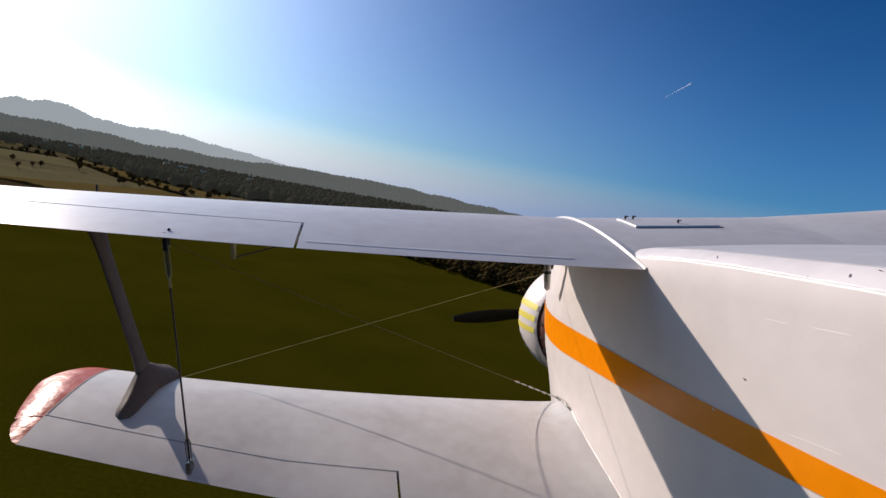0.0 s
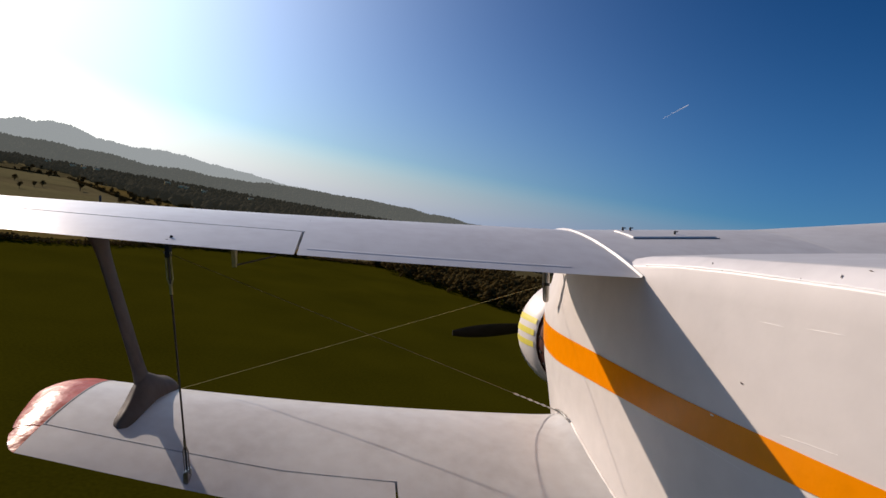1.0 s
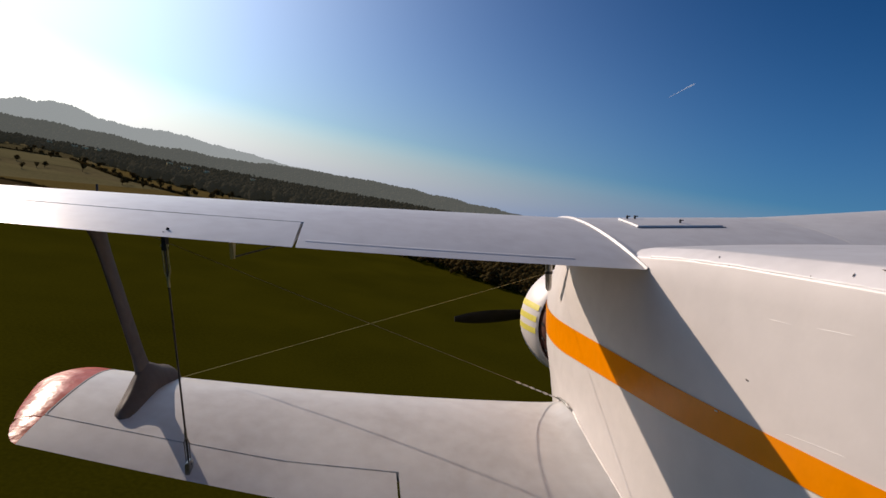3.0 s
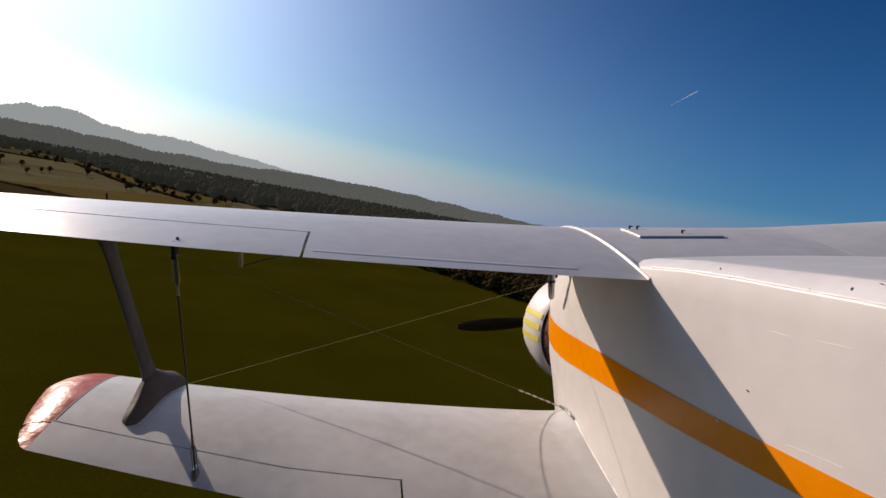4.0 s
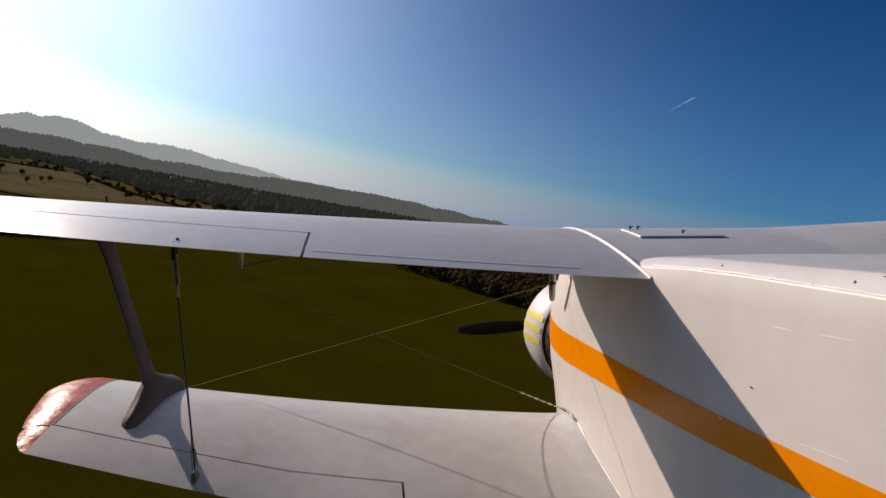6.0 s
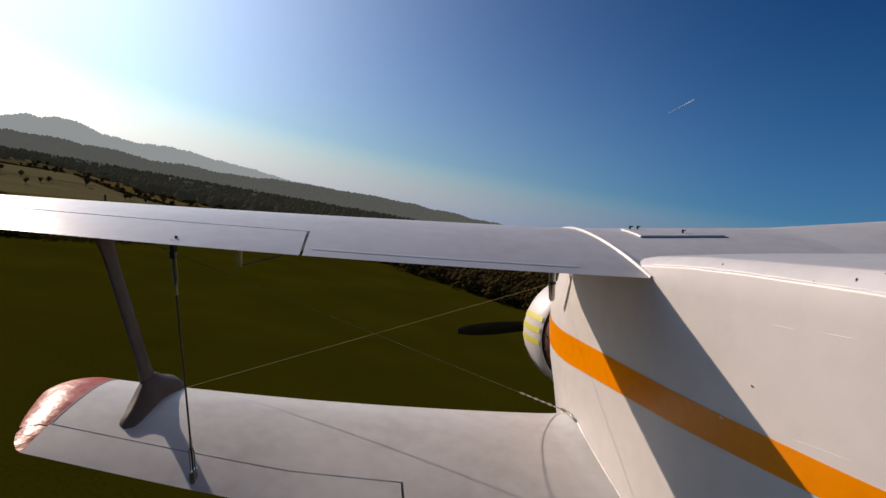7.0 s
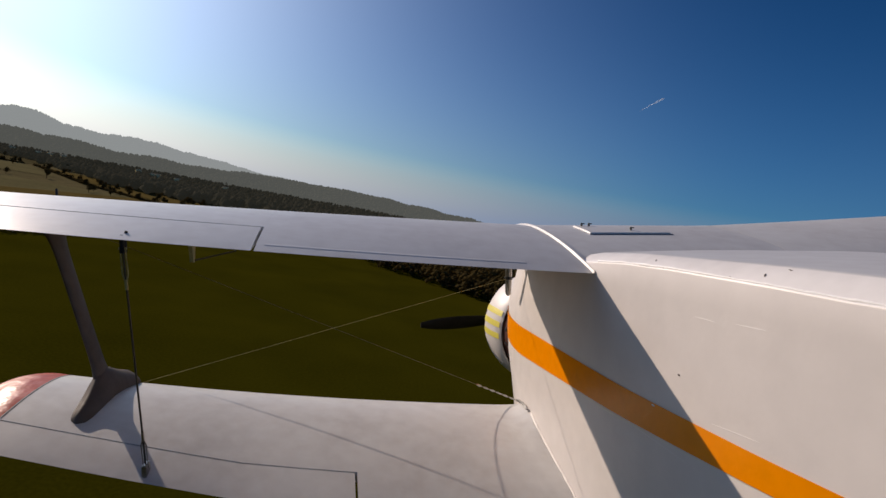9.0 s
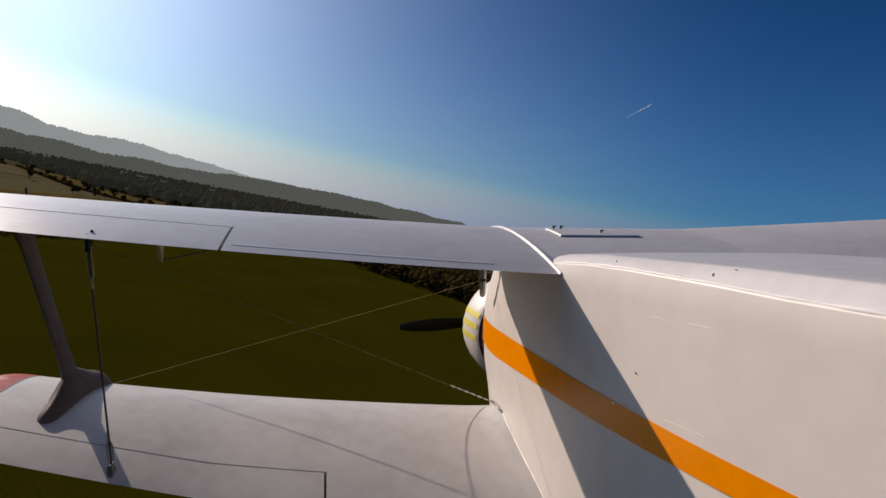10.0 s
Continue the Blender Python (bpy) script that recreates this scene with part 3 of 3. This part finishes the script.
# upright blades catch the low light where they are seen edge on
n = MEADOW.node_tree.nodes["Principled BSDF"]
n.inputs["Sheen Weight"].default_value, n.inputs["Sheen Roughness"].default_value = 0.030, 0.5
n.inputs["Sheen Tint"].default_value = (0.42, 0.36, 0.03, 1)
BARK = material("bark", (0.07, 0.05, 0.035), 0.9, grain=12, blotch=2, gloss=0.0)
WALL = material("house_plaster", (0.92, 0.75, 0.42), 0.9, grain=2, blotch=0.3, vary=0.06, gloss=0.0)
ROOF = material("roof_tiles", (0.68, 0.50, 0.30), 0.9, grain=3, blotch=0.4, vary=0.2, gloss=0.0)
PANE = material("window_glass", (0.03, 0.035, 0.04), 0.3, vary=0.1, gloss=0.2)
WOODED = material("hazed_wooded_hill", (0.040, 0.038, 0.028), 0.9, grain=0.05, blotch=0.006, tint=(0.022, 0.022, 0.017), bump=0.6, bump_scale=0.06, gloss=0.0)


def sheet(name, corners, z, mat, label):
    """A field: a flat four-cornered sheet cut into strips."""
    bm = bmesh.new()
    a, b, c, d = (Vector((x, y, z)) for x, y in corners)
    n = 10
    rows = []
    for i in range(n + 1):
        s = i / n
        rows.append([a.lerp(b, s).lerp(d.lerp(c, s), j / n) + Vector((4 * noise.noise((i * 0.7, j * 0.5, z)), 4 * noise.noise((j * 0.7, i * 0.6, z)), 0)) for j in range(n + 1)])
    loft(bm, rows, closed=False)
    return tagged(part(name, bm, mat), label, "field", kind="structure")


bm = bmesh.new()
rows = []
for r in [0, 30, 80, 160, 300, 600, 1200, 2400, 4800]:
    rows.append([(max(r, 0.01) * math.cos(2 * math.pi * k / 96), max(r, 0.01) * math.sin(2 * math.pi * k / 96), 0) for k in range(96)])
loft(bm, rows, caps=False)
tagged(part("ground", bm, MEADOW), "broad flat green meadow", "meadow", kind="structure")

# the open plain beyond: dry brown land out to the hills
bm = bmesh.new()
plain = []
for r in [0, 60, 160, 320, 600, 1100, 1900]:
    plain.append([((near + r) * math.sin(radians(a)), (near + r) * math.cos(radians(a)), 0.05)
                  for a, near in ((a, (300 if a < -50 else 400 if a < 8 else 465) + 25 * noise.noise((a * 0.13, 3, 0))) for a in range(-88, 89, 2))])
loft(bm, plain, closed=False)
tagged(part("plain", bm, PLAIN), "dry brown open plain out to the hills", "plain", kind="structure")
sheet("field", [(-420, 170), (-192, 216), (-129, 296), (-312, 357)], 0.15, STUBBLE, "pale stubble field beyond the meadow's hedge")
sheet("field", [(-312, 357), (-129, 296), (-89, 345), (-311, 403)], 0.20, PLOUGH, "narrow brown field between two hedges")
sheet("field", [(-311, 403), (-89, 345), (-22, 388), (-250, 580)], 0.25, STUBBLE, "tan stubble field before the woods")
sheet("field", [(-760, 330), (-420, 170), (-312, 357), (-470, 560)], 0.20, PASTURE, "dry yellow pasture beside the woods")
sheet("field", [(-470, 560), (-312, 357), (-311, 403), (-250, 580)], 0.10, PASTURE, "dry pasture with single trees")
sheet("field", [(-22, 392), (240, 445), (330, 580), (0, 640)], 0.15, HEATH, "dry pasture beyond the thicket")
sheet("field", [(240, 445), (640, 400), (860, 620), (330, 580)], 0.20, PLOUGH, "brown ploughed field beyond the meadow")
sheet("field", [(330, 580), (860, 620), (800, 800), (300, 720)], 0.15, HEATH, "brown rough field before the village")

sheet("field", [(-561, 908), (-250, 760), (-190, 560), (-340, 645)], 0.30, STUBBLE, "pale stubble field below the woods")
sheet("field", [(-1000, 1010), (-640, 1190), (-575, 905), (-790, 740)], 0.35, HEATH, "dark rough grassland beside the woods")
sheet("field", [(-790, 740), (-575, 905), (-400, 690), (-600, 560)], 0.40, PASTURE, "dry pasture with furrows and single trees")


def clump(verts, faces, c, r, rng, flat=0.8):
    """An uneven leafy lump of eight faces."""
    o = len(verts)
    for d in ((1, 0, 0), (0, 1, 0), (-1, 0, 0), (0, -1, 0), (0, 0, 1), (0, 0, -1)):
        k = r * rng.uniform(0.7, 1.25)
        verts.append((c[0] + d[0] * k + rng.uniform(-0.2, 0.2) * r, c[1] + d[1] * k + rng.uniform(-0.2, 0.2) * r, c[2] + d[2] * k * flat))
    for i in range(4):
        j = (i + 1) % 4
        faces.append((o + i, o + j, o + 4))
        faces.append((o + j, o + i, o + 5))


def mesh_of(name, verts, faces, mat):
    me = bpy.data.meshes.new(name)
    me.from_pydata(verts, [], faces)
    me.materials.append(mat)
    me.shade_smooth()
    return me


def tree_model(seed, height):
    """A tree at the origin: tapered trunk with limbs, crown of many clumps."""
    rng = random.Random(seed)
    tree = tagged(new("tree"), "leafy dark green hedgerow tree", "tree", "hedgerow trees")
    bm = tube(bmesh.new(), [(0, 0, -0.3), (0.1, 0, height * 0.3), (0, 0.15, height * 0.7)], [height * 0.035, height * 0.025, height * 0.008], 7)
    for k in range(5):
        a = rng.uniform(0, 6.28)
        z = height * rng.uniform(0.25, 0.5)
        tube(bm, [(0.08, 0.05, z), (math.cos(a) * height * 0.22, math.sin(a) * height * 0.22, z + height * 0.22)], [height * 0.014, height * 0.004], 5)
    part("trunk", bm, BARK, tree)
    verts, faces = [], []
    lobes = [(rng.uniform(-0.2, 0.2) * height, rng.uniform(-0.2, 0.2) * height, height * rng.uniform(0.38, 0.82), height * rng.uniform(0.13, 0.22)) for _ in range(8)]
    for _ in range(260):
        x, y, z, r = rng.choice(lobes)
        d = Vector((rng.gauss(0, 1), rng.gauss(0, 1), rng.gauss(0, 1))).normalized() * r * rng.uniform(0.6, 1.05)
        clump(verts, faces, (x + d.x, y + d.y, z + d.z), height * rng.uniform(0.03, 0.065), rng)
    crown = new("crown", mesh_of("crown", verts, faces, LEAF))
    crown.parent = tree
    return tree


rng = random.Random(7)
MODELS = [tree_model(s, h) for s, h in ((1, 9), (2, 7), (3, 11), (4, 6), (5, 8))]
for k, m in enumerate(MODELS):
    m.location = (-300 + 14 * k, 140 + 9 * k, 0)


def hedge(a, b, label, height=2.6, wide=1.6, trees=0.02):
    """A long hedge of many leafy lumps, with a tree here and there (trees: how many a metre)."""
    a, b = Vector(a), Vector(b)
    length = (b - a).length
    across = Vector((-(b - a).y, (b - a).x)).normalized()
    verts, faces = [], []
    for i in range(int(length * 12)):
        p = a.lerp(b, rng.random()) + across * rng.gauss(0, wide * 0.55)
        h = height * rng.uniform(0.55, 1.2) * (1 + 0.5 * noise.noise((p.x * 0.05, p.y * 0.05, 2)))
        clump(verts, faces, (p.x, p.y, h * rng.uniform(0.25, 0.7)), h * rng.uniform(0.20, 0.36), rng, 0.7)
    tagged(new("hedge", mesh_of("hedge", verts, faces, LEAF)), label, "hedge", "field hedges")
    for i in range(int(length * trees)):
        p = a.lerp(b, rng.random()) + across * rng.gauss(0, wide)
        copy_thing(rng.choice(MODELS), pose(p.x, p.y, -0.2, 0, 0, rng.uniform(0, 360)))


def scatter(x0, x1, y0, y1, count):
    """Single trees on open ground."""
    for i in range(count):
        copy_thing(rng.choice(MODELS), pose(rng.uniform(x0, x1), rng.uniform(y0, y1), -0.2, 0, 0, rng.uniform(0, 360)))


EDGE = "dark overgrown hedge along the meadow's far edge"
LINE = "low dark hedge between two fields"
for p, q in (((-250, 168), (-191, 215)), ((-191, 215), (-151, 244)), ((-151, 244), (-129, 296)), ((-129, 296), (-89, 344)), ((-89, 344), (-22, 386))):
    hedge(p, q, EDGE, 2.4, 5.5, 0.004)
hedge((-22, 386), (60, 395), EDGE, 5.0, 4.0, 0.15)
hedge((-312, 357), (-129, 292), LINE, 1.7, 3.2, 0.004)
hedge((-311, 403), (-190, 371), LINE, 1.6, 3.0, 0.004)
hedge((-420, 170), (-312, 357), LINE, 2.4, 1.6, 0.02)
hedge((240, 443), (640, 400), LINE, 2.8, 1.8, 0.02)
hedge((330, 580), (860, 620), LINE, 3.0, 2.0, 0.03)
hedge((-22, 392), (0, 640), LINE, 3.0, 2.0, 0.03)
hedge((-561, 908), (-340, 645), LINE, 3.4, 2.6, 0.03)
hedge((-340, 645), (-222, 546), LINE, 2.8, 2.4, 0.02)
hedge((-790, 740), (-575, 905), LINE, 3.4, 2.8, 0.04)
hedge((-1000, 1010), (-790, 740), LINE, 3.2, 2.4, 0.04)
scatter(-760, -480, 820, 1150, 26)
scatter(-480, -330, 500, 640, 22)
scatter(-330, -200, 540, 640, 18)
scatter(330, 820, 600, 760, 24)


# bearing and distance of the village houses
VILLAGE = [(d * math.sin(radians(b)), d * math.cos(radians(b)), -b + t) for b, d, t in (
    (-33.4, 2150, 20), (-31.6, 2100, 8), (-30.8, 2180, -30), (-29.8, 2200, 4), (-24.1, 2000, 12), (-22.9, 1750, -8), (-22.5, 1780, 40), (-20.8, 1650, 15), (-16.5, 1700, 5),
    (21.7, 1180, 10), (34.8, 1345, 50), (35.6, 1365, 65), (36.2, 1540, 42), (37.5, 1575, 60), (37.6, 1652, 50), (38.5, 1658, 42), (32.9, 1290, 60), (38.6, 1700, 62))]


def cleared(x, y):
    """Open ground before the village houses."""
    return any(abs(math.atan2(x, y) - math.atan2(hx, hy)) < 0.0065 and -480 < math.hypot(x, y) - math.hypot(hx, hy) < 14 for hx, hy, _ in VILLAGE)


def woods(name, area, count, height, label, seed):
    """A far wood of many crowns in one mesh; area gives a place from two random numbers."""
    r = random.Random(seed)
    verts, faces = [], []
    while count > 0:
        x, y = area(r.random(), r.random())
        if cleared(x, y) or (name == "woodland" and noise.noise((x * 0.004, y * 0.006, seed)) + r.uniform(-0.12, 0.12) < -0.36):
            count -= 0.2
            continue
        count -= 1
        h = height * r.uniform(0.5, 1.45)
        if name == "thicket":
            for _ in range(14):
                clump(verts, faces, (x + r.gauss(0, 0.24) * h, y + r.gauss(0, 0.24) * h, h * r.uniform(0.15, 0.95)), h * r.uniform(0.09, 0.19), r, 0.9)
            continue
        clump(verts, faces, (x, y, h * 0.45), h * 0.48, r, 1.0)
        clump(verts, faces, (x + r.uniform(-3, 3), y + r.uniform(-3, 3), h * 0.75), h * 0.33, r, 1.0)
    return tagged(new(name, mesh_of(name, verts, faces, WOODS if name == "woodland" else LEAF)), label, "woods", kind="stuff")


def ring_area(r0, r1, a0, a1):
    def place(u, v):
        b = a0 + (a1 - a0) * v
        near = max(r0, float(np.interp(b, WOOD_EDGE[0], WOOD_EDGE[1]))) * (1 + 0.16 * noise.noise((b * 0.45, 4, 0)) + 0.08 * noise.noise((b * 1.7, 9, 0)))
        r = near + (r1 - near) * u ** 1.3
        return r * math.sin(radians(b)), r * math.cos(radians(b))
    return place


# bearing and distance of the near edge of the woods
WOOD_EDGE = ((-75, -45, -35, -30, -27, -20, -3, 5, 14, 30, 45, 75), (900, 1050, 1450, 1150, 850, 740, 740, 700, 620, 900, 1000, 900))


def thicket(u, v):
    """Behind the hedge at the meadow's far corner."""
    e = Vector((-20, 372)).lerp(Vector((74, 258)), u)
    return e.x + 95 * v, e.y + 110 * v


woods("thicket", thicket, 520, 8, "dark dense thicket at the meadow's edge", 9)
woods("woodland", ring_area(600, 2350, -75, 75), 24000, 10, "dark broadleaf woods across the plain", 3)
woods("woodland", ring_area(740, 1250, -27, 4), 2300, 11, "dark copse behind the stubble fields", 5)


def house(x, y, turn, w=11.0, d=8.0, h=5.0):
    """A plain farmhouse with a pitched roof and a few windows."""
    home = tagged(new("house"), "small cream plastered house with a low pale roof", "house", "village houses")
    part("wall", box(bmesh.new(), -w / 2, w / 2, -d / 2, d / 2, -0.3, h), WALL, home)
    bm = bmesh.new()
    loft(bm, [[(s * (w / 2 + 0.5), -d / 2 - 0.5, h - 0.1), (s * (w / 2 + 0.5), 0, h + 1.5), (s * (w / 2 + 0.5), d / 2 + 0.5, h - 0.1)] for s in (-1, 1)])
    part("roof", bm, ROOF, home)
    for k in range(3):
        part("window", box(bmesh.new(), -w / 2 + 1.5 + 3 * k, -w / 2 + 2.7 + 3 * k, -d / 2 - 0.04, -d / 2 + 0.1, 1.2, 2.6), PANE, home)
    home.matrix_world = pose(x, y, 0, 0, 0, turn)
    return home


for x, y, a in VILLAGE:
    house(x, y, a, 15.0 if x > 0 else 17.0, 8.0, 5.5 if x > 0 else 7.5)


PROFILE = ((0, 0.1, 0.2, 0.32, 0.42, 0.5, 0.58, 0.75, 1), (0, 0.16, 0.38, 0.62, 0.83, 0.96, 1.0, 0.8, 0))


def hill(name, radius, depth, a0, a1, height, seed, mat, label, trees=0, crown=12.0):
    """A long wooded ridge: a strip of ground that rises and falls along its length, with crowns on its near slope."""
    n = 700

    def at(k, s):
        a = radians(a0 + (a1 - a0) * k / n)
        top = height(math.degrees(a)) * (1 + 0.10 * noise.noise((k * 0.03, seed, 0)) + 0.05 * noise.noise((k * 0.11, seed, 7))) + 4 * noise.noise((k * 0.10, seed, 3))
        top = max(top, 4.0)
        h = float(np.interp(s, *PROFILE))
        rough = 9 * noise.noise((k * 0.08, s * 6, seed)) * 4 * s * (1 - s)
        return (radius + depth * s) * math.sin(a), (radius + depth * s) * math.cos(a), top * h + rough - 1

    rows = [[at(k, s) for s in PROFILE[0]] for k in range(n + 1)]
    tagged(part(name, loft(bmesh.new(), rows, closed=False), mat), label, "hills", kind="structure")
    if trees:
        r = random.Random(seed)
        verts, faces = [], []
        for _ in range(trees):
            x, y, z = at(r.uniform(0, n), r.uniform(0.03, 0.60))
            c = crown * r.uniform(0.6, 1.25)
            clump(verts, faces, (x, y, z + 0.3 * c), c, r, 0.75)
        tagged(new(name + "_trees", mesh_of("trees", verts, faces, mat)), "dense tree crowns on the " + label, "woods", kind="stuff")


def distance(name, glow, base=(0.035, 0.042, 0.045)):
    """Land far off, the sunlit air before it put in as a glow."""
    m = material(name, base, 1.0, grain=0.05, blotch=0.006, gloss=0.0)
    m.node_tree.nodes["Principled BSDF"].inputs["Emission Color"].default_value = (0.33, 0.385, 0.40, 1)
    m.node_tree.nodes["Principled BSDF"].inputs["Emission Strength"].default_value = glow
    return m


def skyline(*points):
    """The height of a ridge over its bearing, from pairs of bearing and metres."""
    return lambda a: float(np.interp(a, points[0::2], points[1::2]))


# thin haze over the ridge, painted as a faint glow of its material
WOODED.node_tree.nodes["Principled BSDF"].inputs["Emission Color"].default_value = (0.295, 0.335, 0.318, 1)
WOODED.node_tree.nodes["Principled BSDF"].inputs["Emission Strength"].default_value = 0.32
hill("backdrop_ridge", 2300, 900, -85, 85, skyline(-60, 40, -40, 62, -33, 72, -25, 56, -18, 58, -12, 78, -6, 84, 0, 76, 5, 60, 12, 42, 30, 36, 46, 48, 70, 40), 1, WOODED, "low dark wooded ridge, thin haze glow", 22000, 8.0)
# the haze glow is set brighter towards the sun, dimmer away from it
hill("backdrop_hills", 3500, 1200, -85, 4, skyline(-60, 100, -42, 136, -37.5, 150, -35.5, 206, -32.5, 210, -30, 168, -24, 168, -18, 138, -13, 96, -6, 80, 0, 76, 4, 70), 2, distance("bright_haze_glow", 0.95), "far wooded hills, bright haze glow", 12000, 11.0)
hill("backdrop_hills", 3500, 1200, 4, 85, skyline(4, 70, 8, 62, 13, 50, 30, 44, 46, 66, 60, 60), 2, distance("dim_haze_glow", 0.16, (0.05, 0.055, 0.055)), "far dark wooded hills, faint haze glow")

# a short vapour trail, high and far; its sunlit white is put in as a glow
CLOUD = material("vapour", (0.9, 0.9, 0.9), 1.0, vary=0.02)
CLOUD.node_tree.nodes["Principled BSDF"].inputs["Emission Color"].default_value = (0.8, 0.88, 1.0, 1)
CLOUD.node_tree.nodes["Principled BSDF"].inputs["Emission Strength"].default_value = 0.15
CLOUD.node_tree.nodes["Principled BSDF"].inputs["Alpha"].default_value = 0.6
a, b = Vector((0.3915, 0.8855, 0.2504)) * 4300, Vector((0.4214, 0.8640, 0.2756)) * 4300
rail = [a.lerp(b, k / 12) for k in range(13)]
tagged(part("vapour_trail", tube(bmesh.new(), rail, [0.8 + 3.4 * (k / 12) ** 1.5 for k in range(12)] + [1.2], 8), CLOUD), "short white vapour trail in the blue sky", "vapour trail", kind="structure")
